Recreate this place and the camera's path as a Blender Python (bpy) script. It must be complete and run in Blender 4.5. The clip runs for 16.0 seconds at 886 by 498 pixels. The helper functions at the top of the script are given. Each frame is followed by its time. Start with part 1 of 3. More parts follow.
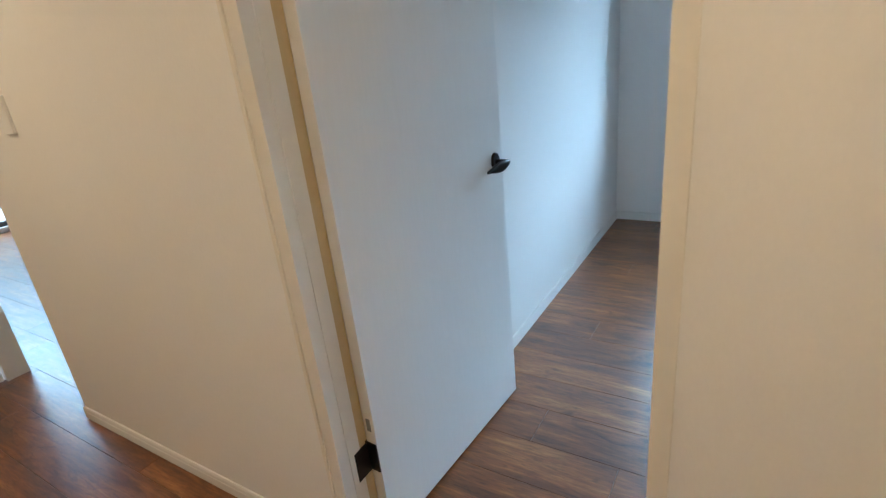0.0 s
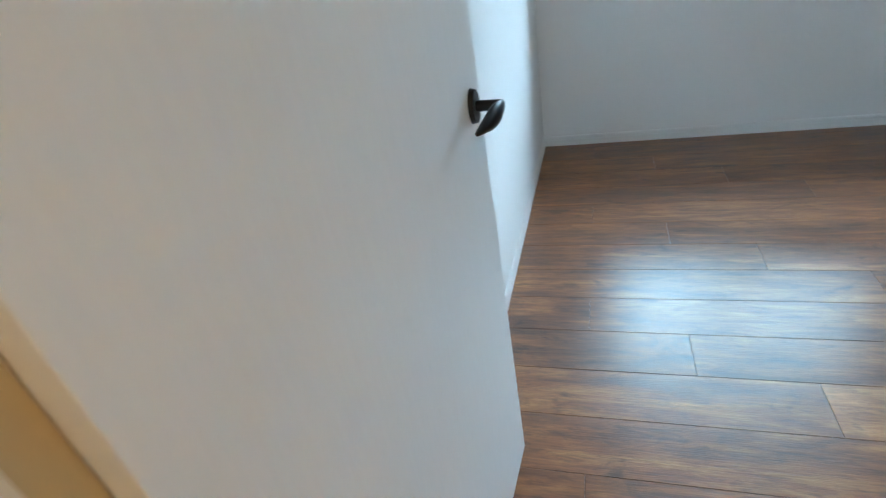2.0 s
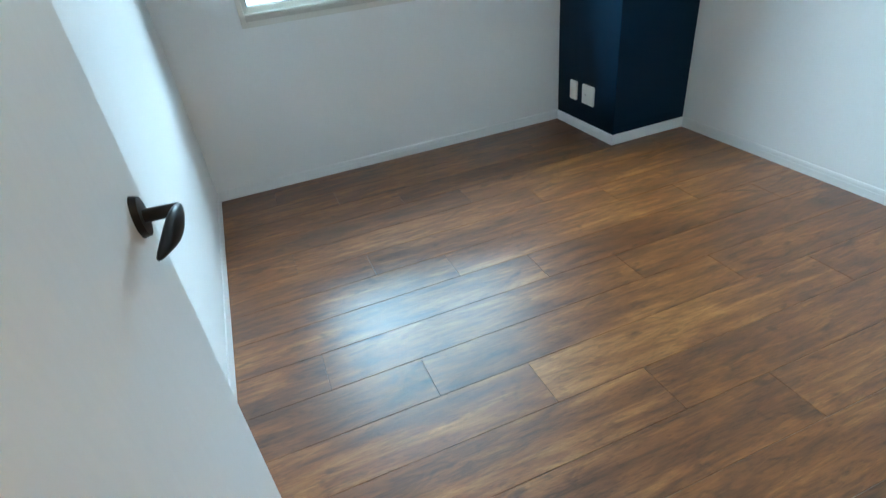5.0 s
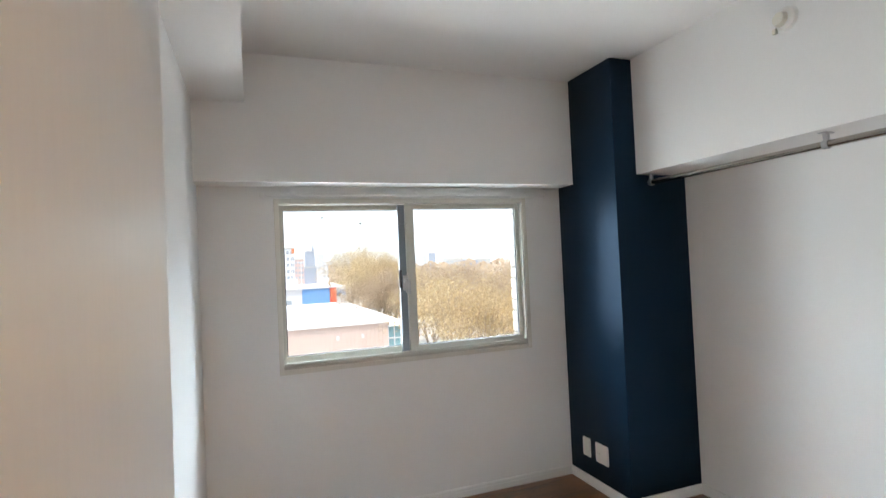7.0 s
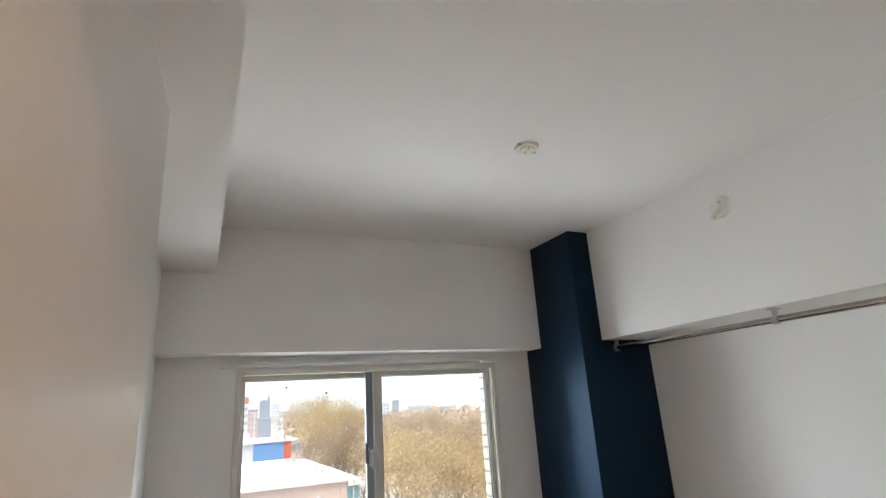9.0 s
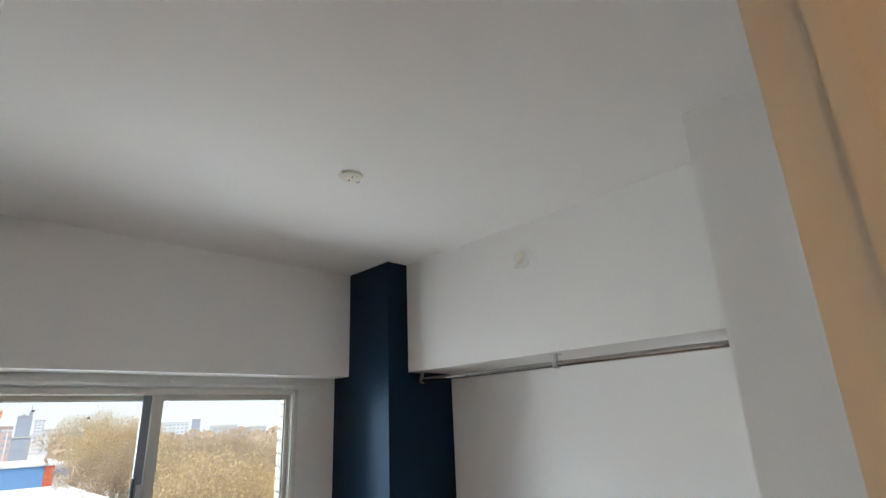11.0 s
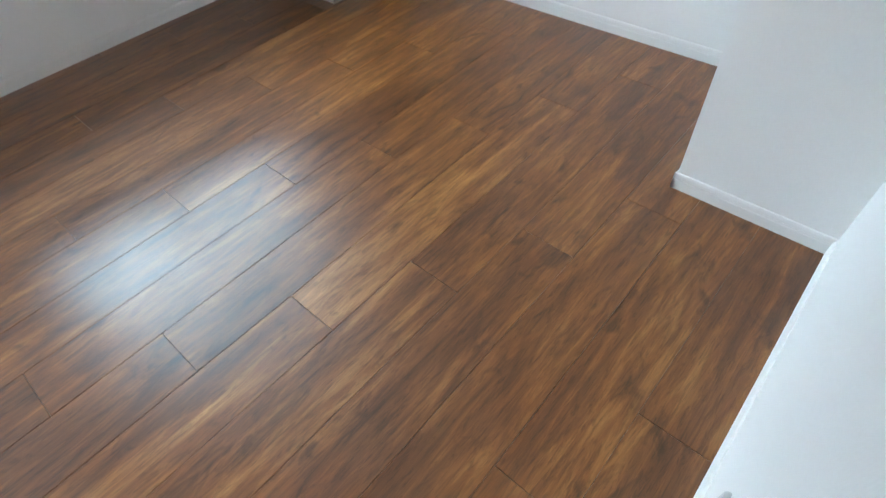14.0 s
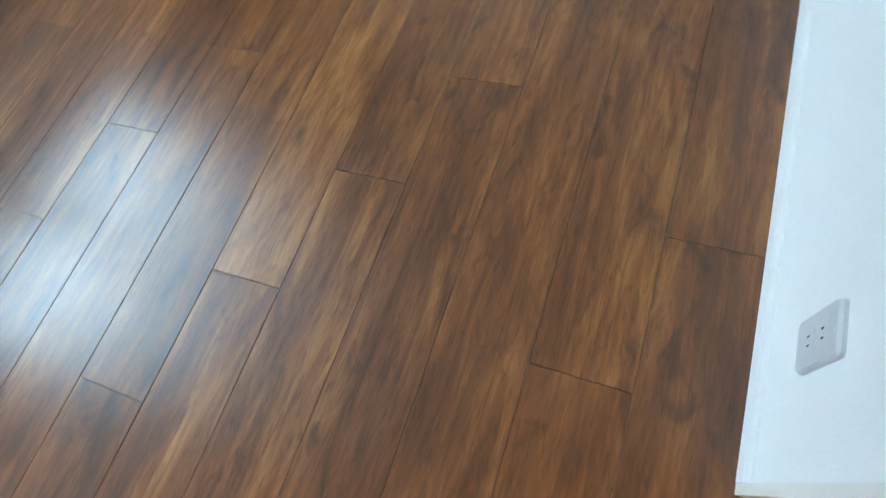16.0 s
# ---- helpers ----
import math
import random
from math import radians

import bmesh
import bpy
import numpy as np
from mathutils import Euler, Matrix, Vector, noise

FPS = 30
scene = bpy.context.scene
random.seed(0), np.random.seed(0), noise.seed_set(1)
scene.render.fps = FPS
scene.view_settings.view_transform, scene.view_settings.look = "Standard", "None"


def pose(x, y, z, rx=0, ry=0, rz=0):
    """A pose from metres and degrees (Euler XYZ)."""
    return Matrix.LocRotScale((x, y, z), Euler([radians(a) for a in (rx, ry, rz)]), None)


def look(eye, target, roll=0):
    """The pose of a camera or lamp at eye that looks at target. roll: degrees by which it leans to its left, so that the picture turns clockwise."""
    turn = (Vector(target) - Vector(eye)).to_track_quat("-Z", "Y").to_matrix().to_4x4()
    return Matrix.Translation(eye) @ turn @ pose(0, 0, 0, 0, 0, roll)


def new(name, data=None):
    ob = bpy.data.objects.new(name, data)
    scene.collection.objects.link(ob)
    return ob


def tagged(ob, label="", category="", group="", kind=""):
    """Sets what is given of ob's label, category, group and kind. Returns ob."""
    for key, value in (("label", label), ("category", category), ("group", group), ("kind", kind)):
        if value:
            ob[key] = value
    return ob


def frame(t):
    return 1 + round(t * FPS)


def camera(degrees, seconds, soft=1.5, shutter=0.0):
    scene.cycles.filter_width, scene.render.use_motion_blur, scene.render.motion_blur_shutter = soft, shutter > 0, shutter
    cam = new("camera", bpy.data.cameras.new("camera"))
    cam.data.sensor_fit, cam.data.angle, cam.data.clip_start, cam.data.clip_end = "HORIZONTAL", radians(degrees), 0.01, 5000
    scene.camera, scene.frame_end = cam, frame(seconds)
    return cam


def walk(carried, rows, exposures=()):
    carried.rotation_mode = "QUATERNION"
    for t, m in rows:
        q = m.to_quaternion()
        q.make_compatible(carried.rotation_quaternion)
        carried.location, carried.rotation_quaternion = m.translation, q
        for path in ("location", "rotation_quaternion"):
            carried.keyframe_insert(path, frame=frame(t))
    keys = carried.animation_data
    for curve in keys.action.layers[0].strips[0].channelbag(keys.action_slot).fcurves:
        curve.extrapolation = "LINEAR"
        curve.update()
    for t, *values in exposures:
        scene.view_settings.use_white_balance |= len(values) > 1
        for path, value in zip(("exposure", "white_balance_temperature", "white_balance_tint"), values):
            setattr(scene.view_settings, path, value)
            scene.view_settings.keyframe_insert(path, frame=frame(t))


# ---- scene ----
cam = camera(80.6, 16.0, soft=1.2, shutter=0.25)
# seconds, eye, target, roll
PATH = [
    (0, (0.89, -0.802, 1.314), (-0.126, 0.761, 0.589), -6.2),
    (0.5, (0.8, -0.597, 1.229), (-0.36, 0.816, 0.419), -5.3),
    (1, (0.668, -0.44, 1.206), (-0.511, 0.916, 0.33), -4.7),
    (1.5, (0.468, -0.291, 1.207), (-0.480, 1.197, 0.2725), -8.6),
    (2, (0.345, -0.12, 1.193), (-0.246, 1.497, 0.175), -11.0),
    (2.5, (0.306, -0.017, 1.179), (0.164, 1.609, 0.023), -13.7),
    (3, (0.272, 0.012, 1.162), (0.537, 1.515, -0.132), -14.2),
    (5.3, (0.315, 0.014, 1.274), (0.899, 1.666, 0.311), -6.0),
    (5.5, (0.258, 0.031, 1.304), (0.893, 1.728, 0.457), -5.2),
    (6, (0.249, 0.015, 1.357), (0.928, 1.819, 0.818), -3.6),
    (6.5, (0.249, 0.002, 1.436), (0.94, 1.86, 1.174), -2.9),
    (7, (0.245, -0.031, 1.432), (0.941, 1.843, 1.476), -2.6),
    (7.5, (0.187, -0.026, 1.489), (0.914, 1.815, 1.778), -2.6),
    (8, (0.222, -0.064, 1.422), (0.894, 1.75, 1.929), -2.0),
    (8.2, (0.197, -0.043, 1.485), (0.885, 1.762, 2.003), -2.7),
    (10.3, (0.27, -0.086, 1.584), (1.395, 1.397, 2.317), -2.0),
    (10.5, (0.281, -0.088, 1.58), (1.471, 1.346, 2.307), -2.0),
    (11, (0.292, -0.085, 1.603), (1.614, 1.283, 2.219), -2.4),
    (11.5, (0.323, -0.04, 1.539), (1.732, 1.333, 1.898), -2.4),
    (12, (0.398, -0.003, 1.504), (1.837, 1.383, 1.412), -2.8),
    (12.5, (0.447, 0.079, 1.397), (1.864, 1.382, 0.855), -3.5),
    (13, (0.543, 0.105, 1.305), (1.811, 1.294, 0.315), -4.3),
    (13.5, (0.576, 0.125, 1.243), (1.654, 1.168, -0.08), -5.0),
    (14, (0.591, 0.139, 1.178), (1.5, 1.063, -0.345), -5.6),
    (14.5, (0.588, 0.152, 1.136), (1.377, 0.986, -0.502), -5.9),
    (15, (0.597, 0.165, 1.109), (1.313, 0.96, -0.581), -7.6),
    (15.5, (0.642, 0.195, 1.038), (1.252, 0.948, -0.711), -17.0),
    (16, (0.723, 0.26, 0.954), (1.378, 0.87, -0.834), -26.2),
]
# seconds, stops, kelvin, tint
EXPOSURES = [
    (0.0, 1.05, 4900, -3), (0.5, 1.07, 4700, -6), (1.0, 1.22, 4650, -8), (1.5, 1.2, 4850, -6), (2.5, 1.4, 5500, -3), (3.0, 1.45, 5500, -3), (5.5, 1.45, 5250, -8), (6.2, 1.45, 5900, 1), (7.0, 1.4, 6600, 9),
    (8.2, 1.28, 6800, 11), (10.5, 1.0, 6550, 8), (11.5, 1.05, 6550, 8), (12.0, 1.22, 6900, 11), (12.5, 1.36, 6950, 13), (13.5, 1.42, 6500, 10), (14.4, 1.38, 5750, 2), (15.0, 1.34, 5600, 1), (16.0, 1.28, 5700, 1),
]
walk(cam, [(t, look(e, g, r)) for t, e, g, r in PATH], EXPOSURES)

# ---- daylight and lamps ----
world = bpy.data.worlds.new("sky")
scene.world = world
world.use_nodes = True
wn, wl = world.node_tree.nodes, world.node_tree.links
sky = wn.new("ShaderNodeTexSky")
sky.sky_type = "NISHITA"
sky.sun_disc = False
sky.sun_elevation, sky.sun_rotation = radians(71), radians(209)
sky.air_density, sky.dust_density, sky.ozone_density = 1.0, 4.0, 1.0
wl.new(sky.outputs[0], wn["Background"].inputs[0])
wn["Background"].inputs[1].default_value = 0.15

sun = new("sun", bpy.data.lights.new("sun", "SUN"))
sun.data.energy, sun.data.angle, sun.data.color = 2.0, radians(12), (1.0, 0.95, 0.88)
sun.matrix_world = look((-5, -9, 30), (0, 0, 0))


def area_lamp(name, eye, target, sx, sy, watts, colour):
    data = bpy.data.lights.new(name, "AREA")
    data.shape, data.size, data.size_y, data.energy, data.color = "RECTANGLE", sx, sy, watts, colour
    ob = new(name, data)
    ob.matrix_world = look(eye, target)
    return ob


# lamps for open sky above the bedroom window and the other room's balcony door
area_lamp("sky_light", (1.2, 7.5, 5.25), (1.2, 2.5, 4.6), 13.0, 5.6, 3200, (0.74, 0.88, 1.0))
# added lamp below the sill line, for daylight bounced up to the ceiling
area_lamp("ground_fill_light", (1.2, 5.6, -0.9), (1.2, 2.4, 1.9), 7.0, 1.8, 150, (0.90, 0.95, 1.0))
# added low fill lamp, out of view, to brighten the recess and pier
area_lamp("west_fill_light", (-2.9, 9.6, 0.5), (1.1, 3.0, 1.5), 4.0, 4.0, 240, (0.84, 0.93, 1.0))
area_lamp("balcony_sky_light", (-6.6, 1.3, 2.6), (-4.0, 1.3, 0.4), 3.5, 1.6, 170, (0.80, 0.91, 1.0))
# warm ceiling downlights of the hall
for lx in (0.95, -1.2):
    d = bpy.data.lights.new("hall_downlight", "AREA")
    d.shape, d.size, d.energy, d.color = "DISK", 0.12, 6.0, (1.0, 0.62, 0.31)
    new("hall_downlight", d).matrix_world = look((lx, -0.95, 2.37), (lx, -0.95, 0))

# ---- materials ----
def material(name):
    m = bpy.data.materials.new(name)
    m.use_nodes = True
    return m, m.node_tree.nodes, m.node_tree.links, m.node_tree.nodes["Principled BSDF"]


def surface(name, colour, rough=0.5, metal=0.0, grain=80.0, vary=0.06, bump=0.05, stretch=(1, 1, 1), blotch=3.0, spec=0.5, coords="Object"):
    """A plain material with grain, large-scale unevenness and fine relief."""
    m, n, l, b = material(name)
    tc, mp = n.new("ShaderNodeTexCoord"), n.new("ShaderNodeMapping")
    mp.inputs["Scale"].default_value = stretch
    l.new(tc.outputs[coords], mp.inputs[0])
    fine, big = n.new("ShaderNodeTexNoise"), n.new("ShaderNodeTexNoise")
    fine.inputs["Scale"].default_value, big.inputs["Scale"].default_value = grain, blotch
    fine.inputs["Detail"].default_value, big.inputs["Detail"].default_value = 4, 3
    l.new(mp.outputs[0], fine.inputs[0])
    l.new(tc.outputs[coords], big.inputs[0])
    add = n.new("ShaderNodeMath")
    add.operation = "ADD"
    l.new(fine.outputs[0], add.inputs[0])
    l.new(big.outputs[0], add.inputs[1])
    ramp = n.new("ShaderNodeMapRange")
    ramp.inputs[1].default_value, ramp.inputs[2].default_value = 0.6, 1.4
    ramp.inputs[3].default_value, ramp.inputs[4].default_value = 1 - vary, 1 + vary
    l.new(add.outputs[0], ramp.inputs[0])
    mix = n.new("ShaderNodeVectorMath")
    mix.operation = "SCALE"
    mix.inputs[0].default_value = colour
    l.new(ramp.outputs[0], mix.inputs["Scale"])
    l.new(mix.outputs[0], b.inputs["Base Color"])
    rr = n.new("ShaderNodeMapRange")
    rr.inputs[3].default_value, rr.inputs[4].default_value = max(rough - 0.06, 0.02), min(rough + 0.06, 1)
    l.new(big.outputs[0], rr.inputs[0])
    l.new(rr.outputs[0], b.inputs["Roughness"])
    b.inputs["Metallic"].default_value = metal
    b.inputs["Specular IOR Level"].default_value = spec
    if bump:
        bp = n.new("ShaderNodeBump")
        bp.inputs["Strength"].default_value, bp.inputs["Distance"].default_value = bump, 0.002
        l.new(fine.outputs[0], bp.inputs["Height"])
        l.new(bp.outputs[0], b.inputs["Normal"])
    return m


def wood(name):
    """Dark walnut-brown plank: streaks along x, knots, brushed relief; each plank differs."""
    m, n, l, b = material(name)
    tc, info = n.new("ShaderNodeTexCoord"), n.new("ShaderNodeObjectInfo")
    off = n.new("ShaderNodeVectorMath")
    off.operation = "SCALE"
    off.inputs[0].default_value = (37.0, 53.0, 11.0)
    l.new(info.outputs["Random"], off.inputs["Scale"])
    base = n.new("ShaderNodeVectorMath")
    l.new(tc.outputs["Object"], base.inputs[0])
    l.new(off.outputs[0], base.inputs[1])

    def noise_at(sx, sy, scale, detail, distort=0.0, rough=0.55):
        mp, t = n.new("ShaderNodeMapping"), n.new("ShaderNodeTexNoise")
        mp.inputs["Scale"].default_value = (sx, sy, 1)
        t.inputs["Scale"].default_value, t.inputs["Detail"].default_value = scale, detail
        t.inputs["Distortion"].default_value, t.inputs["Roughness"].default_value = distort, rough
        l.new(base.outputs[0], mp.inputs[0])
        l.new(mp.outputs[0], t.inputs[0])
        return t.outputs[0]

    streak = noise_at(1.0, 9.5, 2.7, 9, 0.8, 0.68)
    broad = noise_at(1.3, 5.0, 1.7, 4, 0.8)
    fibre = noise_at(6.0, 160.0, 2.0, 3)
    knot = noise_at(2.2, 5.0, 3.0, 5, 1.0)
    ramp = n.new("ShaderNodeValToRGB")
    e = ramp.color_ramp.elements
    e[0].position, e[0].color = 0.25, (0.075, 0.027, 0.008, 1)
    e[1].position, e[1].color = 0.80, (0.56, 0.285, 0.085, 1)
    for p, c in ((0.39, (0.140, 0.050, 0.014, 1)), (0.51, (0.220, 0.081, 0.020, 1)), (0.64, (0.350, 0.152, 0.041, 1))):
        k = e.new(p)
        k.color = c
    sums = n.new("ShaderNodeMath")
    sums.operation = "MULTIPLY_ADD"
    l.new(streak, sums.inputs[0])
    sums.inputs[1].default_value = 0.78
    sc = n.new("ShaderNodeMath")
    sc.operation = "MULTIPLY_ADD"
    l.new(broad, sc.inputs[0])
    sc.inputs[1].default_value, sc.inputs[2].default_value = 0.62, -0.27
    l.new(sc.outputs[0], sums.inputs[2])
    pl = n.new("ShaderNodeMath")
    pl.operation = "MULTIPLY_ADD"
    l.new(info.outputs["Random"], pl.inputs[0])
    pl.inputs[1].default_value = 0.095
    l.new(sums.outputs[0], pl.inputs[2])
    l.new(pl.outputs[0], ramp.inputs[0])
    dark = n.new("ShaderNodeMapRange")
    dark.inputs[1].default_value, dark.inputs[2].default_value = 0.30, 0.42
    dark.inputs[3].default_value, dark.inputs[4].default_value = 0.48, 1.0
    l.new(knot, dark.inputs[0])
    fleck = noise_at(4.0, 30.0, 3.6, 6, 0.9, 0.72)
    fk = n.new("ShaderNodeMapRange")
    fk.inputs[1].default_value, fk.inputs[2].default_value = 0.38, 0.50
    fk.inputs[3].default_value, fk.inputs[4].default_value = 0.68, 1.05
    l.new(fleck, fk.inputs[0])
    fr = n.new("ShaderNodeMapRange")
    fr.inputs[1].default_value, fr.inputs[2].default_value = 0.3, 0.7
    fr.inputs[3].default_value, fr.inputs[4].default_value = 0.86, 1.12
    l.new(fibre, fr.inputs[0])
    mul = n.new("ShaderNodeMath")
    mul.operation = "MULTIPLY"
    l.new(dark.outputs[0], mul.inputs[0])
    l.new(fr.outputs[0], mul.inputs[1])
    mul2 = n.new("ShaderNodeMath")
    mul2.operation = "MULTIPLY"
    l.new(mul.outputs[0], mul2.inputs[0])
    l.new(fk.outputs[0], mul2.inputs[1])
    col = n.new("ShaderNodeVectorMath")
    col.operation = "SCALE"
    l.new(ramp.outputs[0], col.inputs[0])
    l.new(mul2.outputs[0], col.inputs["Scale"])
    l.new(col.outputs[0], b.inputs["Base Color"])
    rr = n.new("ShaderNodeMapRange")
    rr.inputs[1].default_value, rr.inputs[2].default_value = 0.3, 0.7
    rr.inputs[3].default_value, rr.inputs[4].default_value = 0.30, 0.44
    l.new(streak, rr.inputs[0])
    l.new(rr.outputs[0], b.inputs["Roughness"])
    b.inputs["Specular IOR Level"].default_value = 0.42
    b.inputs["Coat Weight"].default_value, b.inputs["Coat Roughness"].default_value = 0.65, 0.29
    bp = n.new("ShaderNodeBump")
    bp.inputs["Strength"].default_value, bp.inputs["Distance"].default_value = 0.5, 0.0014
    l.new(fibre, bp.inputs["Height"])
    bp2 = n.new("ShaderNodeBump")
    bp2.inputs["Strength"].default_value, bp2.inputs["Distance"].default_value = 0.12, 0.004
    l.new(streak, bp2.inputs["Height"])
    l.new(bp.outputs[0], bp2.inputs["Normal"])
    l.new(bp2.outputs[0], b.inputs["Normal"])
    return m


def leaf_material(name, a, c):
    """Thin leaves that let part of the light through; each one has its own tone."""
    m, n, l, b = material(name)
    g, ramp = n.new("ShaderNodeNewGeometry"), n.new("ShaderNodeValToRGB")
    ramp.color_ramp.elements[0].color, ramp.color_ramp.elements[1].color = (*a, 1), (*c, 1)
    l.new(g.outputs["Random Per Island"], ramp.inputs[0])
    l.new(ramp.outputs[0], b.inputs["Base Color"])
    b.inputs["Roughness"].default_value = 0.7
    thin, mx = n.new("ShaderNodeBsdfTranslucent"), n.new("ShaderNodeMixShader")
    l.new(ramp.outputs[0], thin.inputs[0])
    mx.inputs[0].default_value = 0.5
    l.new(b.outputs[0], mx.inputs[1])
    l.new(thin.outputs[0], mx.inputs[2])
    l.new(mx.outputs[0], n["Material Output"].inputs[0])
    return m


def glass(name):
    m, n, l, b = material(name)
    tr, gl, mx, fr = n.new("ShaderNodeBsdfTransparent"), n.new("ShaderNodeBsdfGlossy"), n.new("ShaderNodeMixShader"), n.new("ShaderNodeFresnel")
    tr.inputs[0].default_value = (0.94, 0.97, 0.97, 1)
    gl.inputs["Roughness"].default_value = 0.02
    l.new(fr.outputs[0], mx.inputs[0])
    l.new(tr.outputs[0], mx.inputs[1])
    l.new(gl.outputs[0], mx.inputs[2])
    l.new(mx.outputs[0], n["Material Output"].inputs[0])
    return m


WALLPAPER = surface("white_wallpaper", (0.85, 0.84, 0.82), 0.62, grain=260, vary=0.02, bump=0.22, stretch=(1, 1, 0.35), blotch=1.2, spec=0.3)
CEILING = surface("white_ceiling_paper", (0.84, 0.83, 0.81), 0.7, grain=200, vary=0.02, bump=0.2, blotch=1.0, spec=0.25)
NAVY = surface("navy_wallpaper", (0.0028, 0.020, 0.045), 0.41, metal=0.6, grain=300, vary=0.10, bump=0.18, stretch=(1, 1, 0.3), blotch=2.0, spec=0.3)
TRIM = surface("white_trim_sheet", (0.82, 0.81, 0.79), 0.38, grain=40, vary=0.02, bump=0.03)
DOOR = surface("white_door_sheet", (0.80, 0.80, 0.79), 0.36, grain=120, vary=0.02, bump=0.05, stretch=(1, 1, 0.1))
PLASTIC = surface("white_plastic", (0.84, 0.83, 0.80), 0.35, grain=60, vary=0.01, bump=0.0)
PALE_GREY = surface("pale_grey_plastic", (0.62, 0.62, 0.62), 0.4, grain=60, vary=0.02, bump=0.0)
CREAM = surface("cream_plastic", (0.78, 0.74, 0.64), 0.45, grain=60, vary=0.04, bump=0.02)
FRAME = surface("champagne_aluminium", (0.56, 0.535, 0.475), 0.36, metal=0.15, grain=90, vary=0.03, bump=0.02)
WINDOW_TRIM = surface("pale_beige_window_trim", (0.71, 0.68, 0.61), 0.42, grain=60, vary=0.02, bump=0.02)
JAMB = surface("cream_white_frame_sheet", (0.80, 0.765, 0.69), 0.42, grain=40, vary=0.02, bump=0.03)
TAN = surface("tan_rebate_strip", (0.56, 0.44, 0.24), 0.5, grain=60, vary=0.05, bump=0.04, stretch=(1, 1, 0.1))
GREY = surface("grey_gasket", (0.07, 0.075, 0.08), 0.5, grain=90, vary=0.08, bump=0.03)
# slate grey holds the sash interlock's shade; the door-edge sticker uses it too
SLATE = surface("slate_grey_shade_and_sticker", (0.25, 0.28, 0.32), 0.4, metal=0.3, grain=90, vary=0.06, bump=0.02)
BLACK = surface("matt_black_metal", (0.012, 0.012, 0.013), 0.32, metal=0.4, grain=150, vary=0.1, bump=0.04)
STEEL = surface("brushed_steel", (0.46, 0.43, 0.39), 0.16, metal=1.0, grain=200, vary=0.05, bump=0.03, stretch=(30, 1, 30))
ZINC = surface("zinc_bracket", (0.50, 0.50, 0.50), 0.35, metal=0.9, grain=120, vary=0.06, bump=0.03)
SLOT = surface("dark_slot", (0.02, 0.02, 0.02), 0.6, bump=0.0)
TILE = surface("beige_facade_tile", (0.20, 0.145, 0.105), 0.5, grain=120, vary=0.10, bump=0.1, blotch=8)
MORTAR = surface("grey_mortar", (0.07, 0.06, 0.055), 0.85, grain=200, vary=0.1, bump=0.3)
CONCRETE = surface("pale_concrete", (0.50, 0.48, 0.45), 0.85, grain=20, vary=0.12, bump=0.2, blotch=0.5)
WOOD = wood("walnut_plank")
SUBFLOOR = surface("dark_floor_joint", (0.03, 0.016, 0.009), 0.7, bump=0.0)
GLASS = glass("window_glass")

# ---- mesh helpers ----
def add_box(bm, a, b, bevel=0.0):
    r = bmesh.ops.create_cube(bm, size=1)
    for v in r["verts"]:
        v.co = Vector([a[i] + (v.co[i] + 0.5) * (b[i] - a[i]) for i in range(3)])
    if bevel:
        edges = list({e for v in r["verts"] for e in v.link_edges})
        bmesh.ops.bevel(bm, geom=edges, offset=bevel, segments=2, profile=0.6, affect="EDGES")
    return bm


def box_bm(a, b, bevel=0.0):
    return add_box(bmesh.new(), a, b, bevel)


def boxes_bm(spans, bevel=0.0):
    bm = bmesh.new()
    for a, b in spans:
        add_box(bm, a, b, bevel)
    return bm


def add_cyl(bm, p, q, r1, r2=None, seg=20):
    p, q = Vector(p), Vector(q)
    d = q - p
    m = Matrix.Translation((p + q) / 2) @ d.to_track_quat("Z", "Y").to_matrix().to_4x4()
    bmesh.ops.create_cone(bm, cap_ends=True, segments=seg, radius1=r1, radius2=r1 if r2 is None else r2, depth=d.length, matrix=m)
    return bm


def smooth(me, angle=40):
    me.polygons.foreach_set("use_smooth", [True] * len(me.polygons))
    me.set_sharp_from_angle(angle=radians(angle))
    return me


def link(name, bm, mat, soft=False):
    me = bpy.data.meshes.new(name)
    bm.to_mesh(me)
    bm.free()
    me.materials.append(mat)
    if soft:
        smooth(me)
    return new(name, me)


def part(name, bm, mat, parent, label="", soft=False):
    ob = link(name, bm, mat, soft)
    ob.parent = parent
    if label:
        tagged(ob, label)
    return ob


def structure(name, bm, mat, label):
    return tagged(link(name, bm, mat), label, kind="structure")


def thing(name, place, label, category, group=""):
    ob = new(name)
    ob.location = place
    ob.empty_display_size = 0.05
    return tagged(ob, label, category, group)


# ---- bedroom shell ----
H = 2.534           # ceiling of the bedroom
WX, WY = 2.688, 2.940  # inner faces of the east and north walls
structure("wall_west", box_bm((-0.12, 0.0, 0), (0, WY, H)), WALLPAPER, "white textured wallpaper wall behind the door")
structure("wall_north", boxes_bm([((-0.12, WY, 0), (0.385, 3.10, H)), ((1.909, WY, 0), (WX + 0.12, 3.10, H)),
                                  ((0.385, WY, 0), (1.909, 3.10, 0.874)), ((0.385, WY, 1.796), (1.909, 3.10, H))]),
          WALLPAPER, "white wallpaper wall with a sliding window")
structure("wall_east", box_bm((WX, -0.09, 0), (WX + 0.12, WY, H)), WALLPAPER, "white wallpaper wall of the hanging recess")
